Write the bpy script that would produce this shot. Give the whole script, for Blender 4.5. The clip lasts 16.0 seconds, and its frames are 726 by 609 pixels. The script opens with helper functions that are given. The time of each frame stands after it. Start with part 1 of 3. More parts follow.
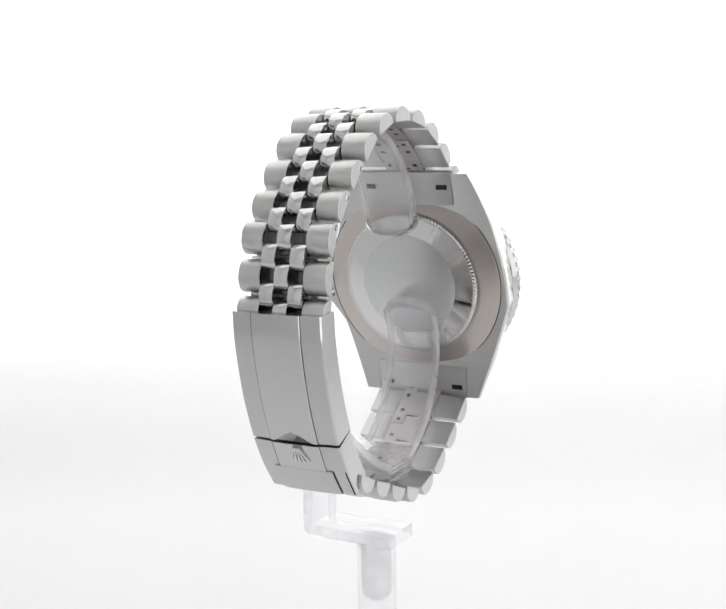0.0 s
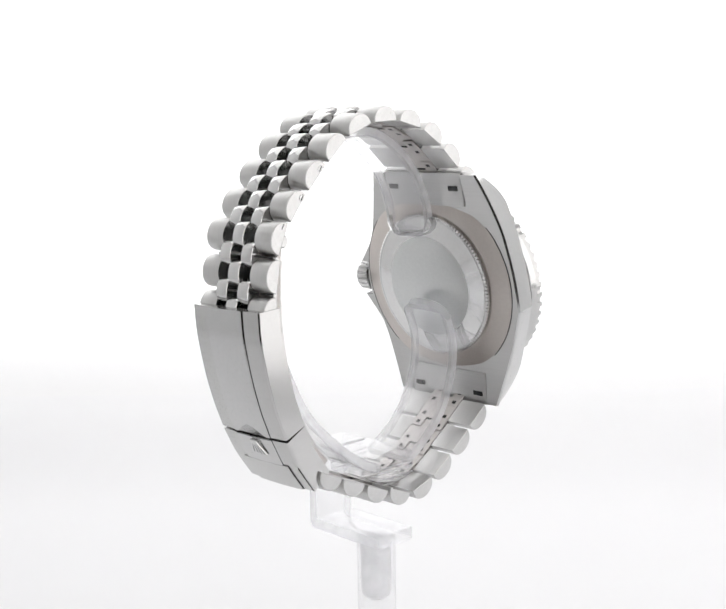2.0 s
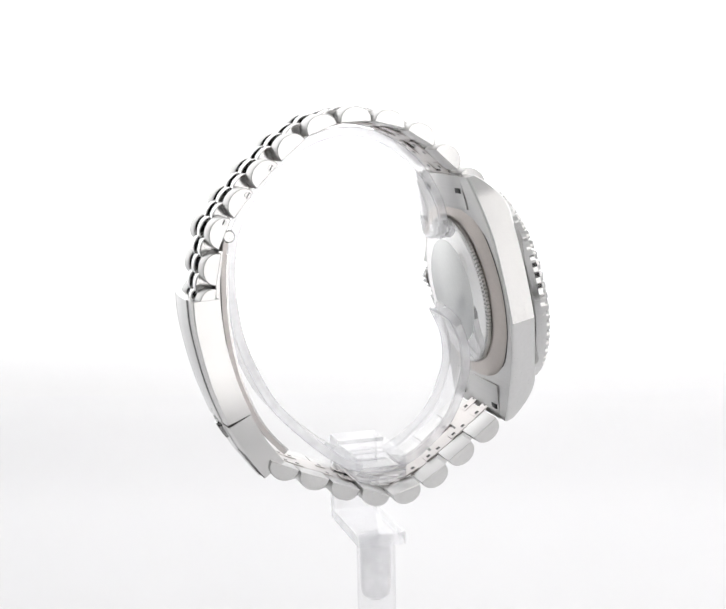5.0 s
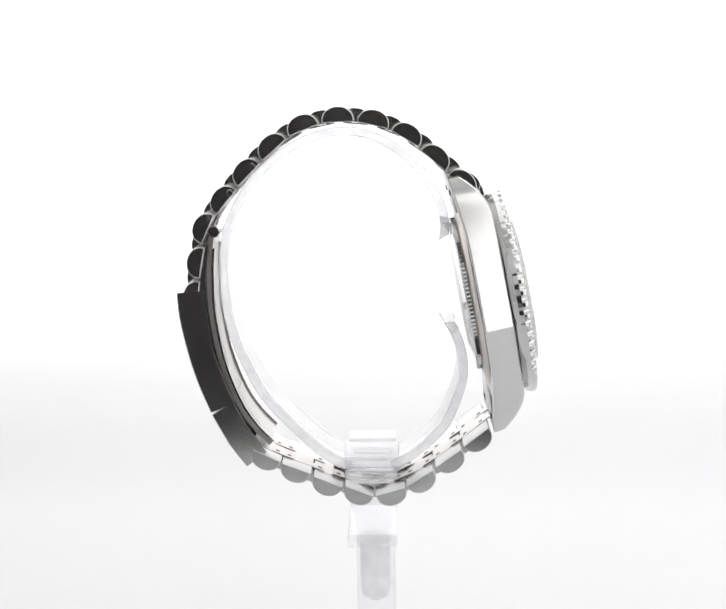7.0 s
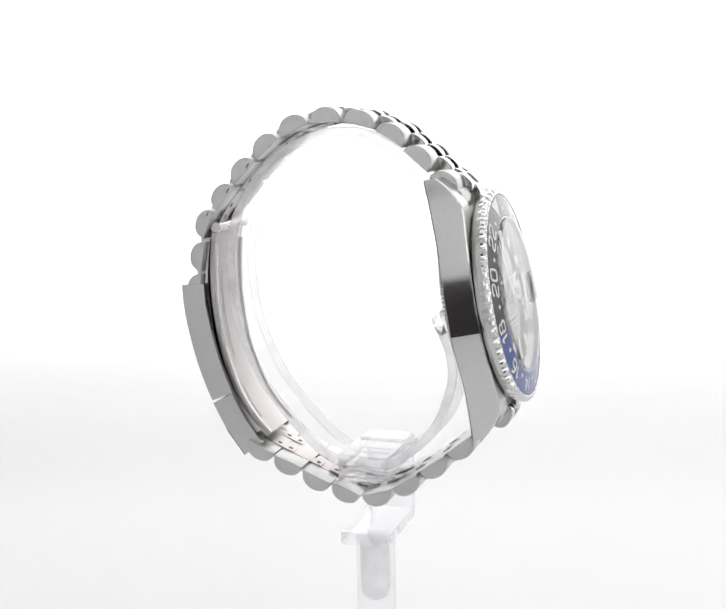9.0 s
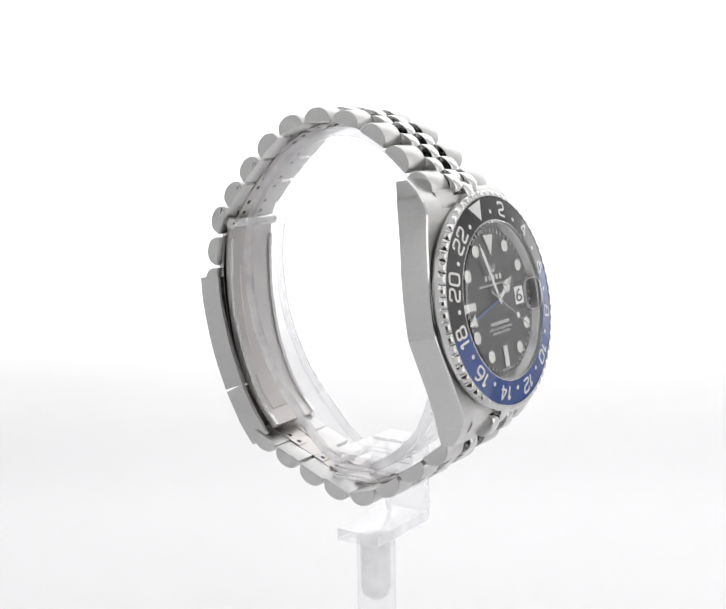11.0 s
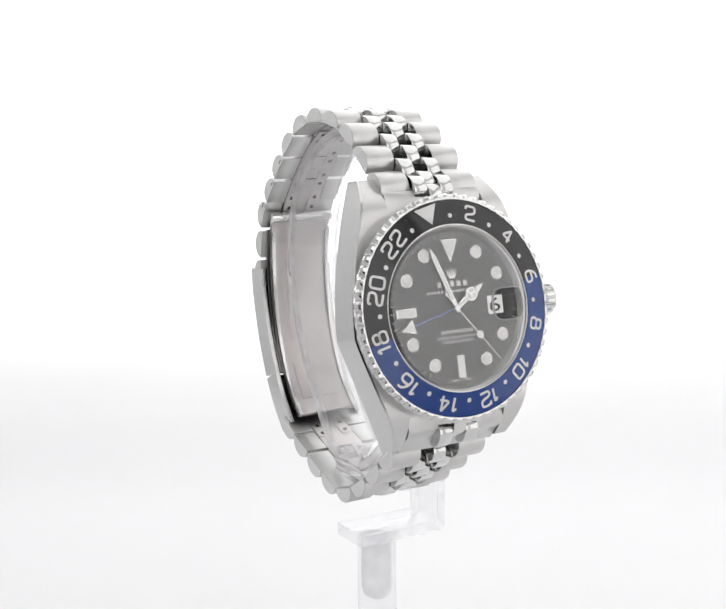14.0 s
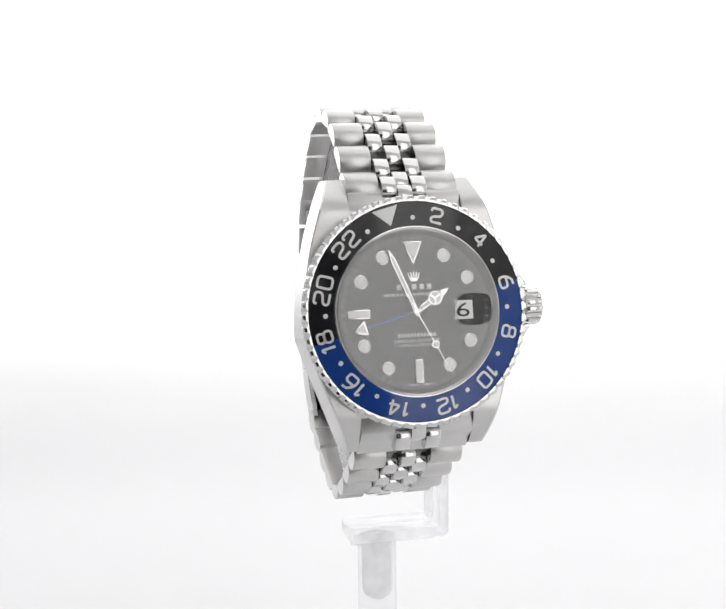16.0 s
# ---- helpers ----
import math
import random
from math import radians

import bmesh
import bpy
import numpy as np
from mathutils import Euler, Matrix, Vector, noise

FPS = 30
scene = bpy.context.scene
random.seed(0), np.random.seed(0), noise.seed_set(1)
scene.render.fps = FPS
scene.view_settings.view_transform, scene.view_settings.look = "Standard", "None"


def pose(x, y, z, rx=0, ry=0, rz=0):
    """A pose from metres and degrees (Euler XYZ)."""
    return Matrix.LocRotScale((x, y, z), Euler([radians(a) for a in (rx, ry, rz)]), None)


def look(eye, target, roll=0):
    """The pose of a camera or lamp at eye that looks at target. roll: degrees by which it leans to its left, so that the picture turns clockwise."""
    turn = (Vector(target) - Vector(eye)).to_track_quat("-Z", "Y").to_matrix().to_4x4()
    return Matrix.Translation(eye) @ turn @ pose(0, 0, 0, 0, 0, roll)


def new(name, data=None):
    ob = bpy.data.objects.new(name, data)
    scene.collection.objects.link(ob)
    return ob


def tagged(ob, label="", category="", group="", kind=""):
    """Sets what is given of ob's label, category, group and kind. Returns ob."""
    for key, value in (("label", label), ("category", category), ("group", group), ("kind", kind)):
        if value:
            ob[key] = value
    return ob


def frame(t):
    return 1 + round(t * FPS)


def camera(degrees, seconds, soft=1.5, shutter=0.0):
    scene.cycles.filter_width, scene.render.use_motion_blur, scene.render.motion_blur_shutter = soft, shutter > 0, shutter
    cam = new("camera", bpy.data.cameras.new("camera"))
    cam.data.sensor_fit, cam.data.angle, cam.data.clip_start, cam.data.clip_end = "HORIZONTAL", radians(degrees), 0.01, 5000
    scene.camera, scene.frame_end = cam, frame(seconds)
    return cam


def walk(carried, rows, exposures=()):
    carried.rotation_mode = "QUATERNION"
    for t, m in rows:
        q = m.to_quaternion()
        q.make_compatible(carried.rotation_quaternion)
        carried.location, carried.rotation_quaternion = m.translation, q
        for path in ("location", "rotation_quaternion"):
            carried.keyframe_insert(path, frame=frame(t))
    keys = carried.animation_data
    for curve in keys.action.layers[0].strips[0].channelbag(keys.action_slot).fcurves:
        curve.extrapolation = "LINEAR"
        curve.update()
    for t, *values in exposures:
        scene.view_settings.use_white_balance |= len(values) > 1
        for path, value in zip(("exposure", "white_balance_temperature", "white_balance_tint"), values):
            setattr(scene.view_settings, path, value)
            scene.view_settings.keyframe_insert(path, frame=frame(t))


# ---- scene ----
# ---- camera: fixed in the opening of the light box ----
cam = camera(34.75, 16.0, soft=1.7)
EYE = (0.0, -0.2235, 0.1305)
VIEW = look(EYE, (EYE[0] - 0.01142, EYE[1] + 0.98735, EYE[2] - 0.15815), -0.857)
walk(cam, [(0.0, VIEW), (16.0, VIEW)], exposures=[(0.0, -0.5), (16.0, -0.5)])

# turn of the turntable: seconds, degrees about the upright axis
TURN = [(0.0, 62.19), (0.5, 58.01), (1.0, 53.72), (1.5, 49.45), (2.0, 45.16), (2.5, 40.85), (3.0, 36.5), (3.5, 32.17),
        (4.0, 27.64), (6.5, 3.59), (7.0, -0.98), (7.5, -5.35), (8.0, -9.61), (8.5, -13.76), (9.0, -17.83), (11.5, -38.12),
        (12.0, -42.38), (12.5, -46.61), (13.0, -50.84), (13.5, -55.01), (14.0, -59.22), (14.5, -63.35), (15.0, -67.56),
        (15.5, -71.69), (16.0, -75.91)]
LIFT = 0.060          # height of the watch's own zero above the floor of the box
MM = 0.001
TILT = 10.33          # lean of the watch head
HEAD_C = (26.22, 0.42, 37.40)

# ---- world and light ----
world = bpy.data.worlds.new("dim_room")
scene.world = world
world.use_nodes = True
world.node_tree.nodes["Background"].inputs[0].default_value = (1.0, 0.93, 0.92, 1)
world.node_tree.nodes["Background"].inputs[1].default_value = 0.055
CEILING_GLOW = 0.72
BACK_GLOW = 0.62
UPPER_GLOW = 1.25
SIDE_GLOW = 0.9
FRONT_GLOW = 1.2


# ---- materials ----
def material(name):
    m = bpy.data.materials.new(name)
    m.use_nodes = True
    return m, m.node_tree.nodes, m.node_tree.links, m.node_tree.nodes["Principled BSDF"]


def steel(name, colour, rough, streak=None, wear=0.06, bump=0.02, aniso=0.0):
    """Steel with a fine grain that runs along one axis (streak) and faint smudges."""
    m, nd, ln, p = material(name)
    p.inputs["Metallic"].default_value = 1.0
    tc = nd.new("ShaderNodeTexCoord")
    mp = nd.new("ShaderNodeMapping")
    mp.inputs["Scale"].default_value = streak or (1500, 1500, 1500)
    n1 = nd.new("ShaderNodeTexNoise")
    n1.inputs["Scale"].default_value = 1.0
    n1.inputs["Detail"].default_value = 4.0
    n2 = nd.new("ShaderNodeTexNoise")
    n2.inputs["Scale"].default_value = 180.0
    n2.inputs["Detail"].default_value = 3.0
    ln.new(tc.outputs["Object"], mp.inputs["Vector"])
    ln.new(mp.outputs["Vector"], n1.inputs["Vector"])
    ln.new(tc.outputs["Object"], n2.inputs["Vector"])
    r = nd.new("ShaderNodeMapRange")
    r.inputs["To Min"].default_value = max(0.02, rough - wear)
    r.inputs["To Max"].default_value = rough + wear
    ln.new(n2.outputs["Fac"], r.inputs["Value"])
    ln.new(r.outputs["Result"], p.inputs["Roughness"])
    c = nd.new("ShaderNodeMixRGB")
    c.inputs["Color1"].default_value = (*[v * 0.88 for v in colour], 1)
    c.inputs["Color2"].default_value = (*colour, 1)
    ln.new(n1.outputs["Fac"], c.inputs["Fac"])
    ln.new(c.outputs["Color"], p.inputs["Base Color"])
    b = nd.new("ShaderNodeBump")
    b.inputs["Strength"].default_value = bump
    b.inputs["Distance"].default_value = 0.00005
    ln.new(n1.outputs["Fac"], b.inputs["Height"])
    ln.new(b.outputs["Normal"], p.inputs["Normal"])
    return m


def plain(name, colour, rough, metal=0.0, coat=0.0, speck=0.04, scale=900.0):
    m, nd, ln, p = material(name)
    n = nd.new("ShaderNodeTexNoise")
    n.inputs["Scale"].default_value = scale
    n.inputs["Detail"].default_value = 4.0
    tc = nd.new("ShaderNodeTexCoord")
    ln.new(tc.outputs["Object"], n.inputs["Vector"])
    c = nd.new("ShaderNodeMixRGB")
    c.inputs["Color1"].default_value = (*[v * (1 - speck) for v in colour], 1)
    c.inputs["Color2"].default_value = (*colour, 1)
    ln.new(n.outputs["Fac"], c.inputs["Fac"])
    ln.new(c.outputs["Color"], p.inputs["Base Color"])
    r = nd.new("ShaderNodeMapRange")
    spread = 0.03 if scale < 5000 else 0.004
    r.inputs["To Min"].default_value = max(0.0, rough - spread)
    r.inputs["To Max"].default_value = rough + spread
    ln.new(n.outputs["Fac"], r.inputs["Value"])
    ln.new(r.outputs["Result"], p.inputs["Roughness"])
    p.inputs["Metallic"].default_value = metal
    p.inputs["Coat Weight"].default_value = coat
    return m


def clear_pane(name, tint=(1, 1, 1), ior=1.5, rough=0.0, milk=0.0):
    """Clear sapphire or acrylic sheet: passes light, gloss by Fresnel."""
    m, nd, ln, p = material(name)
    nd.remove(p)
    tr = nd.new("ShaderNodeBsdfTransparent")
    tr.inputs["Color"].default_value = (*tint, 1)
    gl = nd.new("ShaderNodeBsdfGlossy")
    gl.inputs["Roughness"].default_value = rough
    f0 = ((ior - 1) / (ior + 1)) ** 2
    lw = nd.new("ShaderNodeLayerWeight")
    pw = nd.new("ShaderNodeMath")
    pw.operation = "POWER"
    pw.inputs[1].default_value = 5.0
    ma = nd.new("ShaderNodeMath")
    ma.operation = "MULTIPLY_ADD"
    ma.inputs[1].default_value = 1 - f0
    ma.inputs[2].default_value = f0
    ln.new(lw.outputs["Facing"], pw.inputs[0])
    ln.new(pw.outputs["Value"], ma.inputs[0])
    mx = nd.new("ShaderNodeMixShader")
    ln.new(ma.outputs["Value"], mx.inputs["Fac"])
    if milk:
        df = nd.new("ShaderNodeBsdfTranslucent")
        d2 = nd.new("ShaderNodeBsdfDiffuse")
        for b in (df, d2):
            b.inputs["Color"].default_value = (0.92, 0.92, 0.93, 1)
        half = nd.new("ShaderNodeMixShader")
        half.inputs["Fac"].default_value = 0.5
        ln.new(df.outputs["BSDF"], half.inputs[1])
        ln.new(d2.outputs["BSDF"], half.inputs[2])
        ns = nd.new("ShaderNodeTexNoise")
        ns.inputs["Scale"].default_value = 140.0
        ns.inputs["Detail"].default_value = 5.0
        tc = nd.new("ShaderNodeTexCoord")
        ln.new(tc.outputs["Object"], ns.inputs["Vector"])
        mr = nd.new("ShaderNodeMapRange")
        mr.inputs["From Min"].default_value = 0.35
        mr.inputs["From Max"].default_value = 0.7
        mr.inputs["To Min"].default_value = milk * 0.75
        mr.inputs["To Max"].default_value = milk * 1.35
        ln.new(ns.outputs["Fac"], mr.inputs["Value"])
        m2 = nd.new("ShaderNodeMixShader")
        ln.new(mr.outputs["Result"], m2.inputs["Fac"])
        ln.new(tr.outputs["BSDF"], m2.inputs[1])
        ln.new(half.outputs["Shader"], m2.inputs[2])
        ln.new(m2.outputs["Shader"], mx.inputs[1])
    else:
        ln.new(tr.outputs["BSDF"], mx.inputs[1])
    ln.new(gl.outputs["BSDF"], mx.inputs[2])
    ln.new(mx.outputs["Shader"], nd["Material Output"].inputs["Surface"])
    return m


def glow(name, colour, strength):
    m, nd, ln, p = material(name)
    p.inputs["Base Color"].default_value = (0.85, 0.85, 0.85, 1)
    p.inputs["Emission Color"].default_value = (*colour, 1)
    p.inputs["Emission Strength"].default_value = strength
    p.inputs["Roughness"].default_value = 0.8
    return m


def sweep_sheet(name, strength):
    """White sheet; emission that rises with height stands in for light from behind."""
    m, nd, ln, p = material(name)
    p.inputs["Base Color"].default_value = (0.775, 0.775, 0.785, 1)
    p.inputs["Roughness"].default_value = 0.75
    tc = nd.new("ShaderNodeTexCoord")
    sp = nd.new("ShaderNodeSeparateXYZ")
    ln.new(tc.outputs["Object"], sp.inputs["Vector"])
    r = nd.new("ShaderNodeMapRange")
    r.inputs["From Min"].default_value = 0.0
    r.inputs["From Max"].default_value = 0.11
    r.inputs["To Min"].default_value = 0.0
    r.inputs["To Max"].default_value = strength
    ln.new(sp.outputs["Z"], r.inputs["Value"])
    # extra emission put into the sheet itself, strongest higher up
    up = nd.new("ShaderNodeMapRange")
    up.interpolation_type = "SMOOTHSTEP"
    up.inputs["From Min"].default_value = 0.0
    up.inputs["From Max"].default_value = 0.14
    up.inputs["To Max"].default_value = UPPER_GLOW
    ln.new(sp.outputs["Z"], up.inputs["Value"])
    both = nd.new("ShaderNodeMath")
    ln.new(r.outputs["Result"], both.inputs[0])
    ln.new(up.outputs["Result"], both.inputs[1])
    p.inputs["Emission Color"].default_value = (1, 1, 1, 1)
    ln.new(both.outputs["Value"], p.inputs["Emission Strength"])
    return m


BRUSHED = steel("brushed_steel", (0.58, 0.578, 0.57), 0.25, (2600, 40, 2600), 0.0, 0.0)
LINK_BRUSHED = steel("link_steel", (0.58, 0.577, 0.57), 0.35, (40, 2600, 2600), 0.0, 0.0)
BRUSHED_HEAD = steel("satin_steel", (0.58, 0.577, 0.57), 0.32, (40, 2600, 2600), 0.0, 0.0)
POLISHED = steel("polished_steel", (0.65, 0.65, 0.645), 0.13, None, 0.03, 0.0)
INNER = steel("inner_steel", (0.55, 0.525, 0.512), 0.33, (9000, 400, 9000), 0.02, 0.0)
BACK_RING = steel("caseback_steel", (0.58, 0.54, 0.51), 0.38)
MIRROR = steel("mirror_steel", (0.74, 0.74, 0.735), 0.05, None, 0.02, 0.0)
DISC = steel("disc_steel", (0.64, 0.65, 0.645), 0.34)
SATIN = steel("smooth_steel", (0.60, 0.60, 0.595), 0.16, None, 0.02, 0.0)
# near-black colour puts the shade and dark reflections between links into the steel
GAP_SHADE = steel("gap_shade_steel", (0.11, 0.11, 0.11), 0.16, (300, 9000, 300))
REHAUT = steel("rehaut_steel", (0.42, 0.42, 0.42), 0.2)
CERAMIC_BLACK = plain("black_ceramic", (0.012, 0.012, 0.014), 0.08, scale=6000.0)
CERAMIC_BLUE = plain("blue_ceramic", (0.010, 0.045, 0.21), 0.08, scale=6000.0)
DIAL_BLACK = plain("black_lacquer", (0.022, 0.022, 0.023), 0.06, scale=6000.0)
LUME = plain("lume_cream", (0.70, 0.71, 0.68), 0.55)
PRINT = plain("white_print", (0.60, 0.60, 0.59), 0.5)
SILVER_FILL = plain("platinum_fill", (0.62, 0.62, 0.61), 0.40, 0.25)
BLUE_PAINT = plain("blue_lacquer", (0.05, 0.13, 0.40), 0.3)
DATE_WHITE = plain("date_white", (0.85, 0.85, 0.84), 0.6)
# black of print and joints, also the painted shade in the clasp's recess
BLACK = plain("black_print_and_shade", (0.01, 0.01, 0.01), 0.5)
CRYSTAL = clear_pane("sapphire", ior=2.05)
LENS = clear_pane("coated_lens", ior=1.25)
ACRYLIC = clear_pane("acrylic_sheet", (0.985, 0.985, 0.99), 1.49, 0.03, 0.12)
EDGE = clear_pane("acrylic_edge", (0.97, 0.97, 0.98), 1.49, 0.06, 0.36)
PEG = clear_pane("frosted_pin", (0.93, 0.93, 0.93), 1.3, 0.3, 0.5)
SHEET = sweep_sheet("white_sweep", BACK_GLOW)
BOX_WHITE = plain("box_white", (0.72, 0.72, 0.72), 0.7, scale=60.0)
# glow of the panel added on the side wall, out of view
SIDE_FILL = glow("side_fill_glow", (1.0, 0.965, 0.95), SIDE_GLOW)
FRONT_PANEL = glow("led_front_panel", (1.0, 0.965, 0.95), FRONT_GLOW)
PANEL = glow("led_diffuser", (1.0, 0.995, 0.98), CEILING_GLOW)


# ---- mesh helpers (millimetres) ----
def finish(bm, angle=32):
    bmesh.ops.recalc_face_normals(bm, faces=bm.faces[:])
    for f in bm.faces:
        f.smooth = len(f.verts) <= 4
    for e in bm.edges:
        e.smooth = e.calc_face_angle(0.0) < radians(angle)
    return bm


def as_mesh(name, bm, mats, angle=32):
    finish(bm, angle)
    bmesh.ops.scale(bm, vec=(MM, MM, MM), verts=bm.verts[:])
    me = bpy.data.meshes.new(name)
    bm.to_mesh(me)
    bm.free()
    for m in (mats if isinstance(mats, (list, tuple)) else [mats]):
        me.materials.append(m)
    return me


def part(name, bm, mats, parent, label="", m=None, angle=32):
    """Links a bmesh (in millimetres) as one mesh under a thing or a part, at the pose m in the parent's space."""
    me = bm if isinstance(bm, bpy.types.Mesh) else as_mesh(name, bm, mats, angle)
    ob = new(name, me)
    ob.parent = parent
    if m is not None:
        ob.matrix_local = m
    if label:
        tagged(ob, label)
    return ob


def mm(x, y, z):
    return Matrix.Translation((x * MM, y * MM, z * MM))


def lathe(profile, n=96, close=False, wave=None):
    """Turns (r, z) pairs about z. wave(i, a): a change of r of ring i at the angle a."""
    bm = bmesh.new()
    rings = []
    for i, (r, z) in enumerate(profile):
        if r < 1e-6:
            rings.append([bm.verts.new((0, 0, z))])
            continue
        ring = []
        for k in range(n):
            a = 2 * math.pi * k / n
            rr = r + (wave(i, a) if wave else 0)
            ring.append(bm.verts.new((rr * math.cos(a), rr * math.sin(a), z)))
        rings.append(ring)
    pairs = list(zip(rings, rings[1:])) + ([(rings[-1], rings[0])] if close else [])
    for a, b in pairs:
        for k in range(n):
            j = (k + 1) % n
            if len(a) == 1 and len(b) == 1:
                continue
            if len(a) == 1:
                bm.faces.new((a[0], b[k], b[j]))
            elif len(b) == 1:
                bm.faces.new((a[k], a[j], b[0]))
            else:
                bm.faces.new((a[k], a[j], b[j], b[k]))
    return bm


def prism(outline, lo, hi, axis="z", bevel=0.0, seg=2, end_mat=0):
    """Extrudes a 2D outline. axis z: (x, y); axis y: (x, z); axis x: (y, z)."""
    put = {"z": lambda a, b, c: (a, b, c), "y": lambda a, b, c: (a, c, b), "x": lambda a, b, c: (c, a, b)}[axis]
    bm = bmesh.new()
    lower = [bm.verts.new(put(a, b, lo)) for a, b in outline]
    upper = [bm.verts.new(put(a, b, hi)) for a, b in outline]
    ends = [bm.faces.new(lower), bm.faces.new(upper)]
    for f in ends:
        f.material_index = end_mat
    n = len(outline)
    for k in range(n):
        bm.faces.new((lower[k], lower[(k + 1) % n], upper[(k + 1) % n], upper[k]))
    bmesh.ops.recalc_face_normals(bm, faces=bm.faces[:])
    if bevel:
        rim = {e for f in ends for e in f.edges}
        bmesh.ops.bevel(bm, geom=list(rim), offset=bevel, segments=seg, affect="EDGES", profile=0.5)
    return bm


def block(x0, x1, y0, y1, z0, z1, bevel=0.2, seg=2):
    bm = bmesh.new()
    bmesh.ops.create_cube(bm, size=1.0, matrix=Matrix.LocRotScale(((x0 + x1) / 2, (y0 + y1) / 2, (z0 + z1) / 2), None, (x1 - x0, y1 - y0, z1 - z0)))
    if bevel:
        bmesh.ops.bevel(bm, geom=bm.edges[:], offset=bevel, segments=seg, affect="EDGES", profile=0.5)
    return bm


def merge(bm, other, m=None):
    """Adds another bmesh into bm."""
    if m is not None:
        bmesh.ops.transform(other, matrix=m, verts=other.verts[:])
    me = bpy.data.meshes.new("temp")
    other.to_mesh(me)
    other.free()
    bm.from_mesh(me)
    bpy.data.meshes.remove(me)
    return bm


def smooth_path(points, per=6):
    """A Catmull-Rom line through 2D points."""
    out = []
    p = [Vector(q) for q in points]
    p = [2 * p[0] - p[1]] + p + [2 * p[-1] - p[-2]]
    for i in range(1, len(p) - 2):
        for k in range(per):
            t = k / per
            out.append(0.5 * (2 * p[i] + (p[i + 1] - p[i - 1]) * t + (2 * p[i - 1] - 5 * p[i] + 4 * p[i + 1] - p[i + 2]) * t * t
                              + (3 * p[i] - p[i - 1] - 3 * p[i + 1] + p[i + 2]) * t ** 3))
    out.append(p[-2])
    return out


def sweep(path, section, nudge=None, caps=True, second=()):
    """Carries a closed (y, h) section along a path in the x-z plane; h points to the path's left.
    nudge(i, y, h): a shift along the path of that point of ring i."""
    bm = bmesh.new()
    rings = []
    for i, p in enumerate(path):
        a, b = path[max(0, i - 1)], path[min(len(path) - 1, i + 1)]
        d = (Vector(b) - Vector(a)).normalized()
        n = Vector((-d.y, d.x))
        ring = []
        for y, h in section:
            s = nudge(i, y, h) if nudge else 0.0
            q = Vector(p) + n * h + d * s
            ring.append(bm.verts.new((q.x, y, q.y)))
        rings.append(ring)
    m = len(section)
    for a, b in zip(rings, rings[1:]):
        for k in range(m):
            f = bm.faces.new((a[k], a[(k + 1) % m], b[(k + 1) % m], b[k]))
            f.material_index = 1 if k in second else 0
    if caps:
        for ring in (rings[0], rings[-1]):
            bm.faces.new(ring).material_index = 1 if len(second) > 5 else 0
    return bm


def letters(body, size, depth, stretch=1.0, thin=0.0):
    """Characters in the built-in font, centred, as a bmesh."""
    cu = bpy.data.curves.new("glyph", "FONT")
    cu.body, cu.size, cu.extrude, cu.align_x, cu.align_y = body, size, depth, "CENTER", "CENTER"
    cu.resolution_u = 4
    cu.offset = -thin
    cu.space_character = 0.84
    ob = new("glyph", cu)
    me = bpy.data.meshes.new_from_object(ob.evaluated_get(bpy.context.evaluated_depsgraph_get()))
    bm = bmesh.new()
    bm.from_mesh(me)
    bpy.data.objects.remove(ob)
    bpy.data.meshes.remove(me)
    bpy.data.curves.remove(cu)
    xs = [v.co.x for v in bm.verts]
    ys = [v.co.y for v in bm.verts]
    cx, cyy = (min(xs) + max(xs)) / 2, (min(ys) + max(ys)) / 2
    for v in bm.verts:
        v.co.x = (v.co.x - cx) * stretch
        v.co.y -= cyy
    return bm


# ---- the light box and the room round it ----
def wall(name, x0, x1, y0, y1, z0, z1, mat, label, category="wall"):
    me = as_mesh(name, block(x0, x1, y0, y1, z0, z1, 0), mat)
    return tagged(new(name, me), label, category, kind="structure")


FLOOR_END, BACK_Y, BOX_TOP, HALF = 165.0, 262.0, 430.0, 300.0


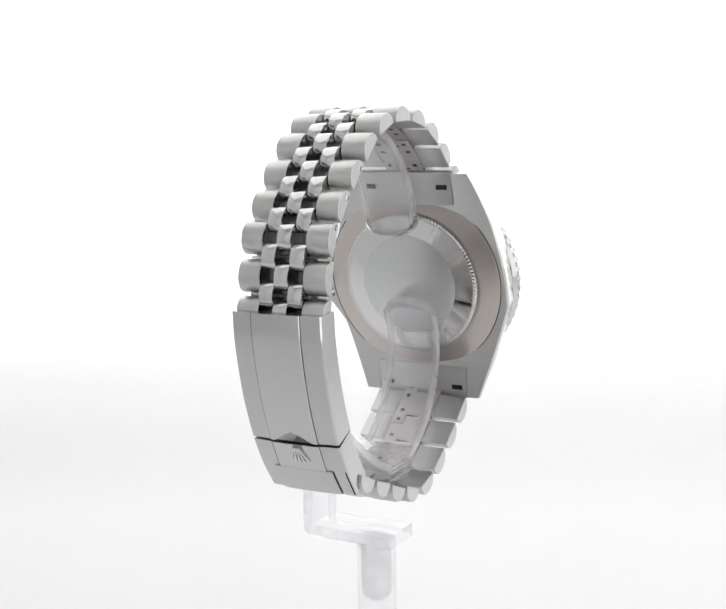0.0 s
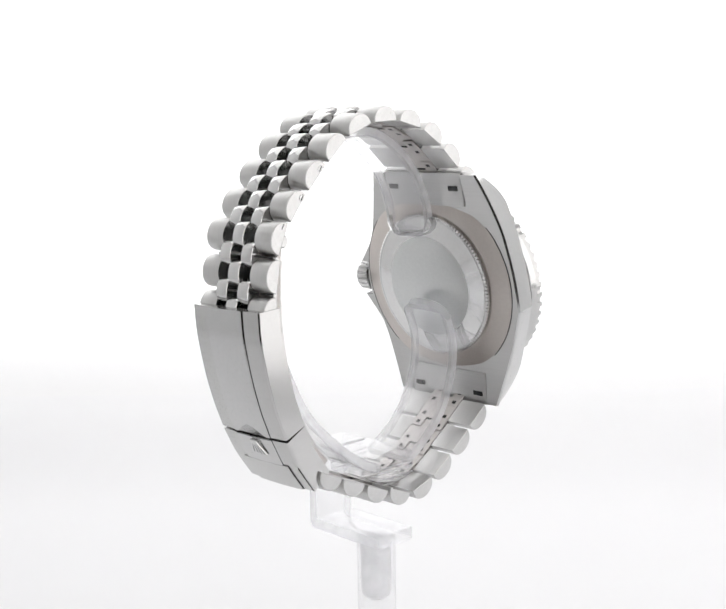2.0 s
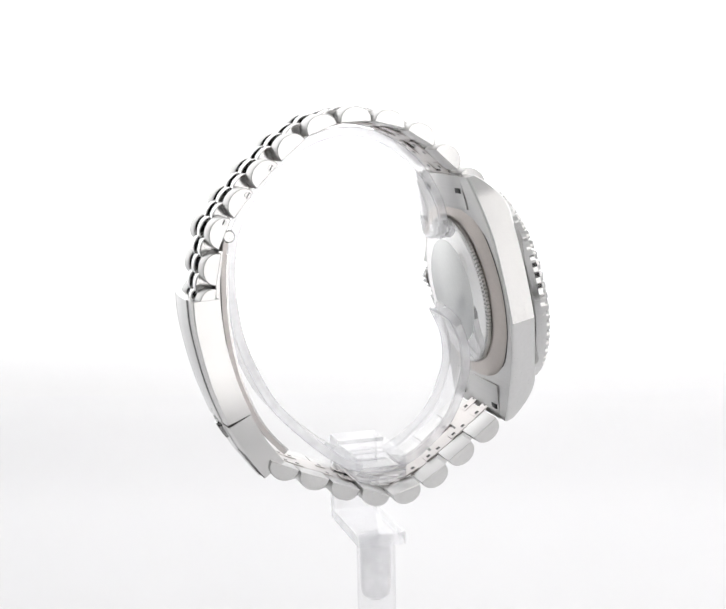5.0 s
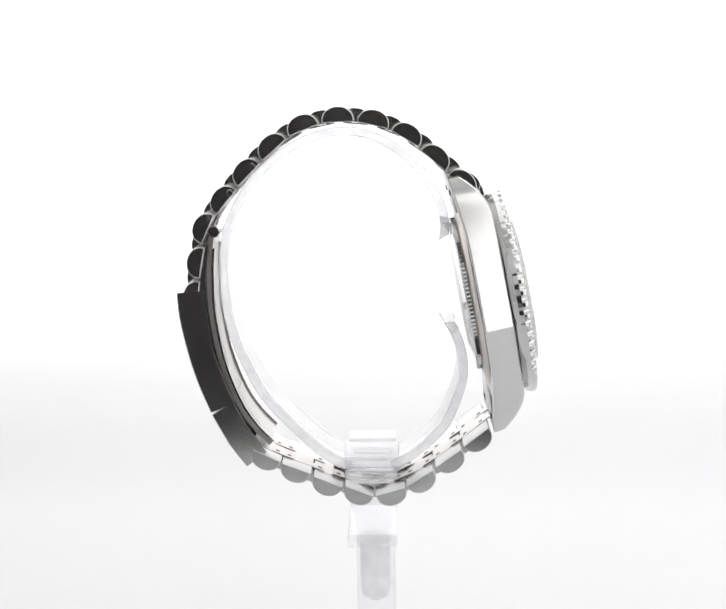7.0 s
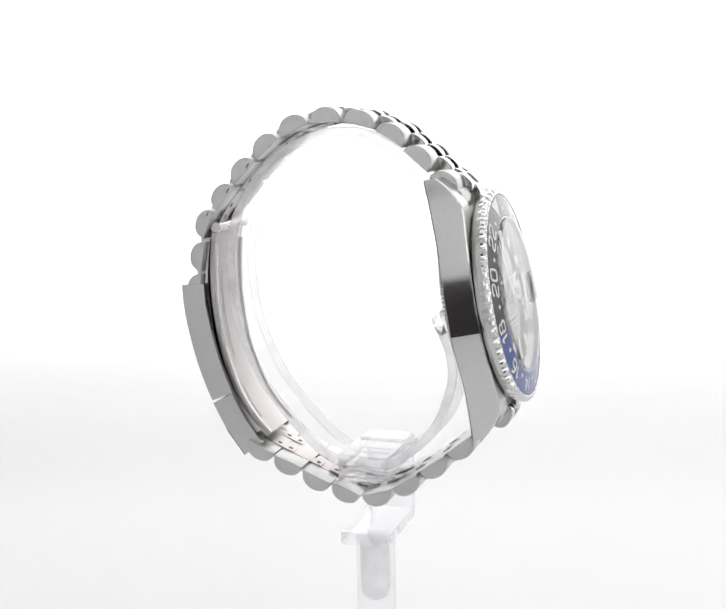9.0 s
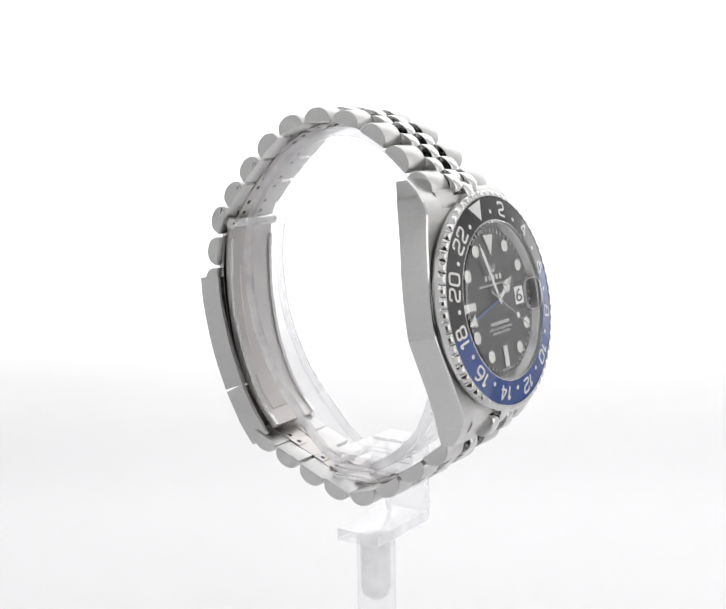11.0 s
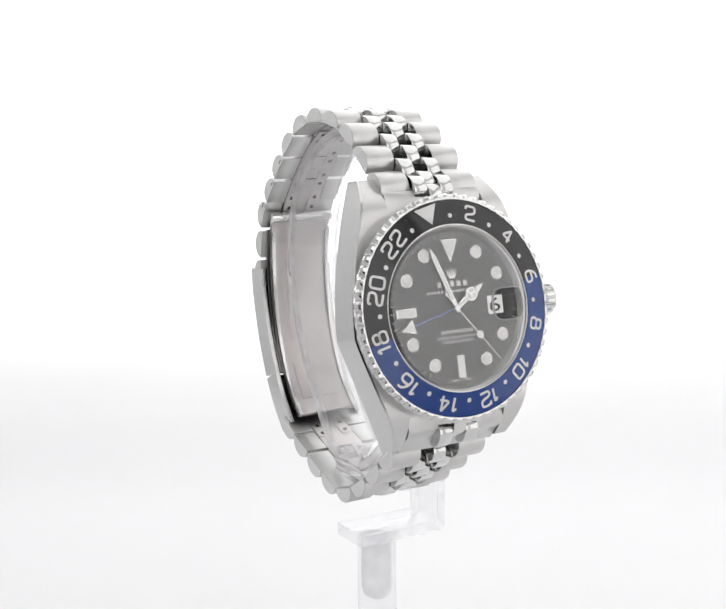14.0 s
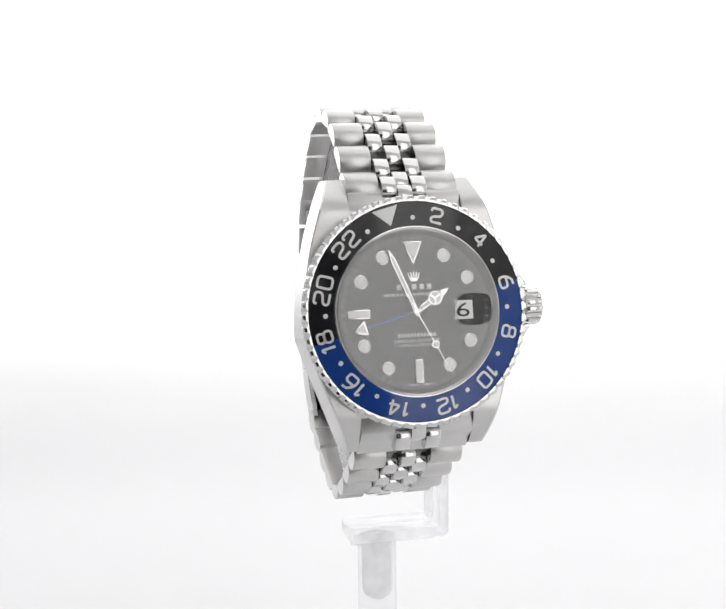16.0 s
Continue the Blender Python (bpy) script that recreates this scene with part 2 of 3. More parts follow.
def light_box():
    # one sheet: floor, bend, upright back
    line = [(-222.0, 0.0), (FLOOR_END, 0.0)]
    w = BACK_Y - FLOOR_END
    for k in range(1, 25):
        a = math.pi / 2 * k / 24
        line.append((FLOOR_END + w * math.sin(a), 90.0 * (1 - math.cos(a))))
    line.append((BACK_Y, BOX_TOP - 2))
    bm = bmesh.new()
    rows = []
    for (y, z) in line:
        rows.append([bm.verts.new((x, y, z)) for x in (-HALF, HALF)])
    for a, b in zip(rows, rows[1:]):
        bm.faces.new((a[0], a[1], b[1], b[0]))
    geo = bmesh.ops.extrude_face_region(bm, geom=bm.faces[:])
    bmesh.ops.translate(bm, vec=(0, 1.5, -1.5), verts=[v for v in geo["geom"] if isinstance(v, bmesh.types.BMVert)])
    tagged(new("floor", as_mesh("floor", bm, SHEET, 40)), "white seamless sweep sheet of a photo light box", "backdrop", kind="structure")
    wall("wall_west", -HALF - 4, -HALF - 0.5, -226, BACK_Y + 6, -2, BOX_TOP, BOX_WHITE, "white side wall of the light box")
    wall("wall_east", HALF + 0.5, HALF + 4, -226, BACK_Y + 6, -2, BOX_TOP, BOX_WHITE, "white side wall of the light box")
    # front wall with the opening for the camera
    W0, W1, H0, H1 = -86, 78, 6, 152
    V0, V1, H2 = 12, 77.5, 205
    bm = block(-HALF, W0, -226, -222.5, 0, BOX_TOP, 0)
    merge(bm, block(W1, HALF, -226, -222.5, 0, BOX_TOP, 0))
    merge(bm, block(W0, W1, -226, -222.5, 0, H0, 0))
    merge(bm, block(W0, V0, -226, -222.5, H1, H2, 0))
    merge(bm, block(V1, W1, -226, -222.5, H1, H2, 0))
    merge(bm, block(W0, W1, -226, -222.5, H2, BOX_TOP, 0))
    tagged(new("wall_south", as_mesh("wall_south", bm, BOX_WHITE)), "white front wall of the light box with an opening", "wall", kind="structure")
    me = as_mesh("front_light", block(80, 210, -222.2, -219.5, 20, 380, 0), FRONT_PANEL)
    tagged(new("front_light", me), "upright white glowing panel beside the opening", "light panel", kind="structure")
    # unseen panel, added to brighten what the dial and bezel reflect
    me = as_mesh("side_fill", block(HALF - 3.5, HALF - 0.5, -200, 60, 20, 380, 0), SIDE_FILL)
    tagged(new("side_fill", me), "upright unseen white panel added on the side wall to brighten reflections", "light panel", kind="structure")
    wall("ceiling", -HALF - 4, HALF + 4, -226, BACK_Y + 6, BOX_TOP + 4, BOX_TOP + 10, BOX_WHITE, "white lid of the light box", "ceiling")
    me = as_mesh("ceiling_light", block(-HALF + 25, HALF - 25, -70, BACK_Y - 8, BOX_TOP, BOX_TOP + 3.5, 0), PANEL)
    tagged(new("ceiling_light", me), "large white glowing diffuser panel under the lid", "light panel", kind="structure")


# ---- the watch ----
_a = radians(TILT)
HEAD = Matrix(((0, -math.sin(_a), math.cos(_a), HEAD_C[0] * MM), (1, 0, 0, HEAD_C[1] * MM), (0, math.cos(_a), math.sin(_a), HEAD_C[2] * MM), (0, 0, 0, 1)))


def spin(deg):
    """Clockwise on the dial, from twelve."""
    return Matrix.Rotation(radians(-deg), 4, "Z")


CREASE = -3.6         # where the left flank breaks


def case_edge(y, right):
    """Half width of the case at the height y of the dial."""
    if right:
        t = y / 24.0
        x = 20.25 - 6.6 * (math.sqrt(t * t + 0.0225) - 0.15) / 0.861
        u = abs(y)
        if 3.7 < u < 9.5:
            k = (u - 3.7) / 5.8
            x += 2.7 * (1 - k) ** 1.2
        elif u <= 3.7:
            x += 0.6
        return x
    if y >= CREASE:
        return 20.3 - 6.2 * ((y - CREASE) / (24.0 - CREASE)) ** 2.0
    return 20.3 - 7.3 * ((CREASE - y) / (24.0 + CREASE)) ** 1.08


def case_top(y):
    u = abs(y)
    if u < 16.5:
        return -1.95
    k = (u - 16.5) / 7.5
    return -1.95 - 4.6 * k ** 1.9


def case_back(y):
    u = abs(y)
    return -7.35 if u < 12 else -7.35 - 1.35 * ((u - 12) / 12) ** 1.3


def watch_case(watch):
    bm = bmesh.new()
    ys = sorted({round(-24 + 48 * k / 96, 3) for k in range(97)} | {3.69, 3.71, -3.69, -3.71, 18.0, -18.0, CREASE})
    gap, rows = 10.25, []
    for y in ys:
        row = {}
        for s, right in ((-1, False), (1, True)):
            xo = case_edge(y, right)
            zt, zb = case_top(y), case_back(y)
            lean = 0.7 if right else 0.85
            row[s] = [bm.verts.new(c) for c in ((s * gap, y, zt), (s * (xo - lean - 0.3), y, zt), (s * (xo - lean), y, zt - 0.22), (s * xo, y, zb + 0.35), (s * (xo - 0.35), y, zb), (s * gap, y, zb))]
        rows.append((y, row))
    for (ya, a), (yb, b) in zip(rows, rows[1:]):
        for s in (-1, 1):
            for k in range(5):
                f = bm.faces.new((a[s][k], a[s][k + 1], b[s][k + 1], b[s][k]))
                f.material_index = 1 if k in (1, 2, 3) else 0
            if abs(ya) >= 17.99 and abs(yb) >= 17.99:
                bm.faces.new((a[s][5], a[s][0], b[s][0], b[s][5]))
        if abs(ya) <= 18.01 and abs(yb) <= 18.01:
            bm.faces.new((a[-1][0], a[1][0], b[1][0], b[-1][0]))
            bm.faces.new((a[-1][5], a[1][5], b[1][5], b[-1][5]))
    for y, row in rows:
        if abs(y) > 23.9:
            for s in (-1, 1):
                bm.faces.new(row[s])
        if abs(abs(y) - 18.0) < 0.001:
            bm.faces.new((row[-1][0], row[1][0], row[1][5], row[-1][5]))
    part("case", bm, [BRUSHED_HEAD, POLISHED], watch, "steel case with satin lugs and polished flanks", HEAD, 22)
    # lug holes
    hole = as_mesh("lug_hole", block(-1.2, 1.2, -0.5, 0.5, -0.12, 0.12, 0.1, 2), BLACK)
    for x in (-8.0, 8.0):
        for y in (21.2, -22.0):
            part("lug_hole", hole, None, watch, "", HEAD @ mm(x, y, -8.53))


def caseback(watch):
    back = part("caseback", lathe([(19.3, -7.2), (19.3, -7.42), (19.0, -7.62), (15.6, -8.15), (15.3, -8.3), (14.9, -8.3), (14.6, -8.2)], 128),
                BACK_RING, watch, "warm grey turned ring of the caseback", HEAD @ mm(0.5, 0.8, 0))
    part("back_joint", lathe([(19.3, -7.4), (19.32, -7.43), (19.48, -7.43), (19.5, -7.3)], 128), BLACK, back, "thin dark joint round the caseback")
    part("fluted_rim", lathe([(14.6, -8.15), (14.85, -8.45), (14.85, -9.1), (14.5, -9.4), (14.1, -9.45)], 480,
                             wave=lambda i, a: 0.16 * math.cos(120 * a) if 0 < i < 3 else 0), POLISHED, back, "fine fluted steel rim")
    part("back_dome", lathe([(14.1, -9.43), (13.6, -9.5), (10.6, -9.95), (10.5, -9.97)], 128), MIRROR, back, "mirror polished slope")
    part("back_disc", lathe([(10.5, -9.96), (10.4, -10.02), (0, -10.06)], 96), DISC, back, "satin steel disc")


def insert_half(a0, a1):
    """Half of the flat bezel ring between two angles, clockwise from the triangle."""
    bm = bmesh.new()
    prof = [(14.75, 0.8), (14.75, 1.22), (14.85, 1.3), (18.95, 0.58), (19.05, 0.49), (19.05, 0.25)]
    rings = []
    for k in range(73):
        a = radians(90 - (a0 + (a1 - a0) * k / 72))
        rings.append([bm.verts.new((r * math.cos(a), r * math.sin(a), z)) for r, z in prof])
    for a, b in zip(rings, rings[1:]):
        for k in range(5):
            bm.faces.new((a[k], a[k + 1], b[k + 1], b[k]))
    return bm


# strokes of the wide squarish bezel numerals, in a unit box: (closed, width, points)
STROKES = {"0": [(True, 1.0, [(0, 0), (1, 0), (1, 1), (0, 1)])],
           "1": [(False, 0.42, [(0, 0.72), (0.8, 1), (0.8, 0)])],
           "2": [(False, 1.0, [(0, 0.76), (0, 1), (1, 1), (1, 0.52), (0, 0.36), (0, 0), (1, 0)])],
           "4": [(False, 1.0, [(0.74, 0), (0.74, 1), (0.68, 1), (0, 0.3), (1, 0.3)])],
           "6": [(False, 1.0, [(0.92, 1), (0.45, 1), (0, 0.55), (0, 0), (1, 0), (1, 0.56), (0.08, 0.56)])],
           "8": [(True, 1.0, [(0, 0), (1, 0), (1, 0.53), (0, 0.53)]), (True, 1.0, [(0.08, 0.53), (0.92, 0.53), (0.92, 1), (0.08, 1)])]}


def rounded(points, r, closed):
    """Rounds the corners of a 2D line."""
    p = [Vector(q) for q in points]
    n = len(p)
    out = []
    for i in range(n):
        if not closed and i in (0, n - 1):
            out.append(p[i])
            continue
        a, b, c = p[i - 1], p[i], p[(i + 1) % n]
        ra = min(r, (a - b).length * 0.48)
        rc = min(r, (c - b).length * 0.48)
        q0, q2 = b + (a - b).normalized() * ra, b + (c - b).normalized() * rc
        for k in range(5):
            t = k / 4
            out.append(q0 * (1 - t) ** 2 + b * 2 * t * (1 - t) + q2 * t * t)
    return out


def numeral(text, height=2.55, width=1.95, stroke=0.43, gap=0.78):
    """A bezel numeral as raised strokes, centred."""
    bm = bmesh.new()
    wide = [STROKES[ch][0][1] * width for ch in text]
    x = -(sum(wide) + gap * (len(text) - 1)) / 2
    for ch, w in zip(text, wide):
        for closed, frac, pts in STROKES[ch]:
            line = rounded([(x + u * w, (v - 0.5) * height) for u, v in pts], 0.62, closed)
            n = len(line)
            rings = []
            for i, q in enumerate(line):
                a = line[i - 1] if (closed or i) else q
                b = line[(i + 1) % n] if (closed or i < n - 1) else q
                d = (b - a).normalized()
                side = Vector((-d.y, d.x)) * stroke / 2
                rings.append([bm.verts.new((q.x + side.x * s, q.y + side.y * s, z)) for s, z in ((1, -0.1), (1, 0.035), (-1, 0.035), (-1, -0.1))])
            for i in range(n if closed else n - 1):
                a, b = rings[i], rings[(i + 1) % n]
                for k in range(3):
                    bm.faces.new((a[k], a[k + 1], b[k + 1], b[k]))
            if not closed:
                bm.faces.new(rings[0])
                bm.faces.new(rings[-1])
        x += w + gap
    return bm


def bezel(watch):
    BZ = HEAD @ mm(0, 0, 0.45) @ spin(-15.0)
    notch = {4: 0.12, 5: 0.62, 6: 0.62, 7: 0.25}

    def wave(i, a):
        c = math.cos(60 * a)
        return -notch.get(i, 0.0) * max(0.0, 0.35 + 0.9 * c) / 1.25
    ring = part("bezel", lathe([(15.5, -2.4), (18.75, -2.4), (19.3, -2.1), (19.95, -1.2), (20.2, -0.35), (20.2, 0.15), (19.95, 0.5), (19.5, 0.66), (19.1, 0.62), (19.07, 0.25), (14.72, 0.25), (14.72, 1.18), (14.55, 1.2), (14.5, -0.1)], 720, wave=wave),
                POLISHED, watch, "coin-edged polished steel bezel ring", BZ, 16)
    part("bezel_insert", insert_half(-90, 90), CERAMIC_BLACK, ring, "glossy black ceramic half of the insert")
    part("bezel_insert", insert_half(90, 270), CERAMIC_BLUE, ring, "glossy blue ceramic half of the insert")
    slope = Matrix.Rotation(math.atan2(0.72, 4.1) * -1, 4, "X")
    for n in range(1, 24):
        m = spin(15.0 * n) @ mm(0, 16.9, 0.945) @ slope
        if n % 2 == 0:
            part("numeral", numeral(str(n)), SILVER_FILL, ring, "", m)
        else:
            part("dot", lathe([(0.0, 0.04), (0.36, 0.04), (0.42, 0.0), (0.42, -0.1)], 20), SILVER_FILL, ring, "", m @ mm(0, -0.7, 0))
    part("triangle", prism([(-2.35, 1.7), (2.35, 1.7), (0, -1.6)], -0.1, 0.04), SILVER_FILL, ring, "silvery triangle at the zero mark", mm(0, 16.9, 0.945) @ slope)


def dial(watch):
    face = part("dial", prism([(13.6 * math.cos(2 * math.pi * k / 96), 13.6 * math.sin(2 * math.pi * k / 96)) for k in range(96)], -0.5, 0.0), DIAL_BLACK, watch, "glossy black lacquer dial", HEAD)
    part("inner_ring", lathe([(13.5, 0.0), (13.55, 0.1), (14.2, 1.05), (14.5, 1.15)], 128), REHAUT, face, "dark polished ring round the dial")
    spot = as_mesh("hour_marker", lathe([(0, 0.32), (0.95, 0.32), (1.0, 0.3), (1.0, 0.0)], 32), LUME)
    rim = as_mesh("marker_rim", lathe([(1.0, 0.0), (1.0, 0.36), (1.08, 0.4), (1.22, 0.36), (1.24, 0.0)], 32), POLISHED)
    for h in (1, 2, 4, 5, 7, 8, 10, 11):
        a = radians(30 * h)
        o = part("hour_marker", spot, None, face, "", mm(11 * math.sin(a), 11 * math.cos(a), 0))
        part("marker_rim", rim, None, o)

    def shaped(outer, inner):
        o = part("hour_marker", prism(inner, 0.0, 0.33), LUME, face)
        part("marker_rim", prism(outer, 0.0, 0.28, bevel=0.04), POLISHED, o)
    shaped([(-1.85, 12.2), (1.85, 12.2), (0, 8.05)], [(-1.5, 12.0), (1.5, 12.0), (0, 8.6)])
    shaped([(-0.8, -8.25), (0.8, -8.25), (0.8, -12.35), (-0.8, -12.35)], [(-0.6, -8.45), (0.6, -8.45), (0.6, -12.15), (-0.6, -12.15)])
    shaped([(-8.15, -0.8), (-8.15, 0.8), (-12.2, 0.8), (-12.2, -0.8)], [(-8.35, -0.6), (-8.35, 0.6), (-12.0, 0.6), (-12.0, -0.6)])
    tick = as_mesh("minute_tick", block(-0.05, 0.05, 12.55, 13.2, 0, 0.03, 0), PRINT)
    for k in range(60):
        part("minute_tick", tick, None, face, "", spin(6 * k))

    def bars(x0, x1, y, h, n):
        bm = bmesh.new()
        w = (x1 - x0) / n
        for k in range(n):
            merge(bm, block(x0 + k * w + 0.2 * w, x0 + (k + 1) * w - 0.22 * w, y - h / 2, y + h / 2, 0.0, 0.03, 0))
        part("printed_line", bm, PRINT, face, "line of small white print")

    def words(text, width, height, y):
        bm = letters(text, 1.0, 0.015)
        xs, ys = [v.co.x for v in bm.verts], [v.co.y for v in bm.verts]
        fx, fy = width / (max(xs) - min(xs)), height / (max(ys) - min(ys))
        for v in bm.verts:
            v.co.x, v.co.y = v.co.x * fx, v.co.y * fy + y
            v.co.z += 0.016
        part("printed_line", bm, PRINT, face, "line of small white capitals")
    bars(-3.4, 3.4, 4.3, 0.95, 5)
    bars(-5.6, 5.6, 3.0, 0.42, 15)
    bars(-3.5, 3.5, -4.05, 0.62, 12)
    words("SUPERLATIVE CHRONOMETER", 8.4, 0.50, -5.05)
    words("OFFICIALLY CERTIFIED", 6.6, 0.50, -5.8)
    bars(-2.1, -0.5, -12.6, 0.3, 5)
    bars(0.5, 2.1, -12.6, 0.3, 5)
    # small fan-shaped emblem under twelve
    bm = prism([(-0.55, 5.25), (0.55, 5.25), (0.75, 5.75), (-0.75, 5.75)], 0, 0.15)
    for k in range(5):
        x = (k - 2) * 0.34
        merge(bm, prism([(x - 0.12, 5.7), (x + 0.12, 5.7), (x * 1.55 + 0.07, 6.95 - 0.09 * abs(k - 2)), (x * 1.55 - 0.07, 6.95 - 0.09 * abs(k - 2))], 0, 0.15))
    part("emblem", bm, POLISHED, face, "small silvery fan-shaped emblem")
    # date window
    pill = [(9.75 + 3.05 * math.copysign(abs(math.cos(t)) ** 0.45, math.cos(t)), -0.1 + 2.6 * math.copysign(abs(math.sin(t)) ** 0.6, math.sin(t))) for t in [2 * math.pi * k / 40 for k in range(40)]]
    part("date_surround", prism(pill, 0.0, 0.03), BLACK, face, "dark surround of the date window")
    plate = part("date_plate", block(7.1, 10.4, -1.75, 1.55, 0.0, 0.06, 0), DATE_WHITE, face, "white date disc")
    part("date_numeral", letters("6", 3.5, 0.02, 1.6), BLACK, plate, "", mm(8.6, -0.1, 0.085))


SECOND_AT_END = 152.5


def pointers(watch):
    hub = part("pointer_hub", lathe([(0, 1.0), (0.5, 1.0), (0.62, 0.9), (0.62, 0.35)], 32), POLISHED, watch, "", HEAD)
    # hour, with a three-spoked disc
    M = HEAD @ spin(57.9) @ mm(0, 0, 0.48)
    bm = prism([(-0.5, 0), (0.5, 0), (0.5, 3.0), (-0.5, 3.0)], 0, 0.12, bevel=0.03)
    merge(bm, prism([(1.28 * math.cos(2 * math.pi * k / 32), 4.15 + 1.28 * math.sin(2 * math.pi * k / 32)) for k in range(32)], 0, 0.12, bevel=0.04))
    merge(bm, prism([(-0.75, 5.2), (0.75, 5.2), (0, 7.35)], 0, 0.12, bevel=0.03))
    hour = part("hour_hand", bm, POLISHED, watch, "polished steel hour hand with a disc", M)
    for k in range(3):
        a0 = radians(90 + 120 * k + 8)
        pts = [(0.16 * math.cos(a0 + 1.0), 4.15 + 0.16 * math.sin(a0 + 1.0))] + [(1.02 * math.cos(a0 + (2.094 - 0.28) * j / 8), 4.15 + 1.02 * math.sin(a0 + (2.094 - 0.28) * j / 8)) for j in range(9)]
        part("lume_fill", prism(pts, 0.1, 0.14), LUME, hour)
    part("lume_fill", prism([(-0.28, 0.9), (0.28, 0.9), (0.28, 2.85), (-0.28, 2.85)], 0.1, 0.14), LUME, hour)
    # minute
    M = HEAD @ spin(-22.2) @ mm(0, 0, 0.66)
    minute = part("minute_hand", prism([(-0.42, -0.8), (0.42, -0.8), (0.5, 9.6), (0, 11.95), (-0.5, 9.6)], 0, 0.12, bevel=0.03), POLISHED, watch, "polished steel sword-shaped minute hand", M)
    part("lume_fill", prism([(-0.26, 1.6), (0.26, 1.6), (0.28, 9.5), (0, 10.9), (-0.28, 9.5)], 0.1, 0.14), LUME, minute)
    # second time zone: thin blue stem with a triangle
    M = HEAD @ spin(255.0) @ mm(0, 0, 0.30)
    gmt = part("zone_hand", prism([(-0.12, 0), (0.12, 0), (0.10, 9.3), (-0.10, 9.3)], 0, 0.1), BLUE_PAINT, watch, "thin blue second-time-zone hand", M)
    tri = part("arrow_head", prism([(-1.35, 9.2), (1.35, 9.2), (0, 12.1)], 0.0, 0.12, bevel=0.03), POLISHED, gmt, "steel-framed triangle")
    part("lume_fill", prism([(-0.9, 9.5), (0.9, 9.5), (0, 11.5)], 0.1, 0.14), LUME, gmt)
    # seconds
    bm = prism([(-0.09, -3.2), (0.09, -3.2), (0.05, 12.6), (-0.05, 12.6)], 0, 0.1)
    merge(bm, prism([(0.3 * math.cos(2 * math.pi * k / 20), -3.2 + 0.3 * math.sin(2 * math.pi * k / 20)) for k in range(20)], 0, 0.1))
    merge(bm, prism([(0.72 * math.cos(2 * math.pi * k / 28), 6.6 + 0.72 * math.sin(2 * math.pi * k / 28)) for k in range(28)], 0, 0.12, bevel=0.03))
    sec = part("second_hand", bm, POLISHED, watch, "thin steel second hand with a round marker", HEAD @ spin(SECOND_AT_END - 96) @ mm(0, 0, 0.85))
    part("lume_fill", prism([(0.5 * math.cos(2 * math.pi * k / 24), 6.6 + 0.5 * math.sin(2 * math.pi * k / 24)) for k in range(24)], 0.1, 0.14), LUME, sec)
    return sec


def crystal(watch):
    n = 96
    turn = [2 * math.pi * k / n for k in range(n)]
    pill = [(9.75 + 3.4 * math.copysign(abs(math.cos(t)) ** 0.5, math.cos(t)), -0.1 + 2.95 * math.copysign(abs(math.sin(t)) ** 0.62, math.sin(t))) for t in turn]
    # sheet with the lens bonded into it
    bm = bmesh.new()
    loops = [[bm.verts.new((r * math.cos(t), r * math.sin(t), z)) for t in turn] for r, z in ((14.5, 1.15), (14.5, 2.1), (14.2, 2.35))]
    for a, b in zip(loops, loops[1:]):
        for k in range(n):
            bm.faces.new((a[k], a[(k + 1) % n], b[(k + 1) % n], b[k]))
    hole = [bm.verts.new((x, y, 2.35)) for x, y in pill]
    rim = [bm.edges.new((hole[k], hole[(k + 1) % n])) for k in range(n)]
    rim += [e for e in bm.edges if e.is_boundary and e.verts[0].co.z > 2.3 and e.verts[0].co.xy.length > 14.0 and e.verts[1].co.xy.length > 14.0]
    bmesh.ops.triangle_fill(bm, use_beauty=True, edges=rim)
    glass = part("crystal", bm, CRYSTAL, watch, "clear flat sapphire crystal", HEAD)
    glass.visible_shadow = False
    # gently domed lens
    bm = bmesh.new()
    rings = []
    for f, z in ((1.0, 2.35), (1.0, 2.6), (0.94, 2.8), (0.8, 2.9), (0.5, 3.0), (0.2, 3.05)):
        rings.append([bm.verts.new((9.75 + (x - 9.75) * f, -0.1 + (y + 0.1) * f, z)) for x, y in pill])
    for a, b in zip(rings, rings[1:]):
        for k in range(n):
            f = bm.faces.new((a[k], a[(k + 1) % n], b[(k + 1) % n], b[k]))
            # milky rim faces stand for the bright refracted outline of the clear lens
            f.material_index = 1 if a is rings[0] or a is rings[1] else 0
    bm.faces.new(rings[-1])
    lens = part("date_lens", bm, [LENS, EDGE], glass, "small raised magnifying lens over the date", None, 25)
    lens.visible_shadow = False


def crown(watch):
    M = HEAD @ mm(0, 0, -4.6) @ Matrix.Rotation(radians(90), 4, "Y")
    c = part("crown", lathe([(2.3, 19.0), (2.3, 20.9), (3.3, 20.95), (3.45, 21.2), (3.45, 23.6), (3.2, 24.1), (2.7, 24.3), (0, 24.35)], 288,
                            wave=lambda i, a: -0.5 * max(0.0, math.cos(18 * a)) ** 0.7 if i in (3, 4) else (-0.2 * max(0.0, math.cos(18 * a)) if i == 5 else 0)), POLISHED, watch, "fluted steel winding crown", M, 45)
    return c


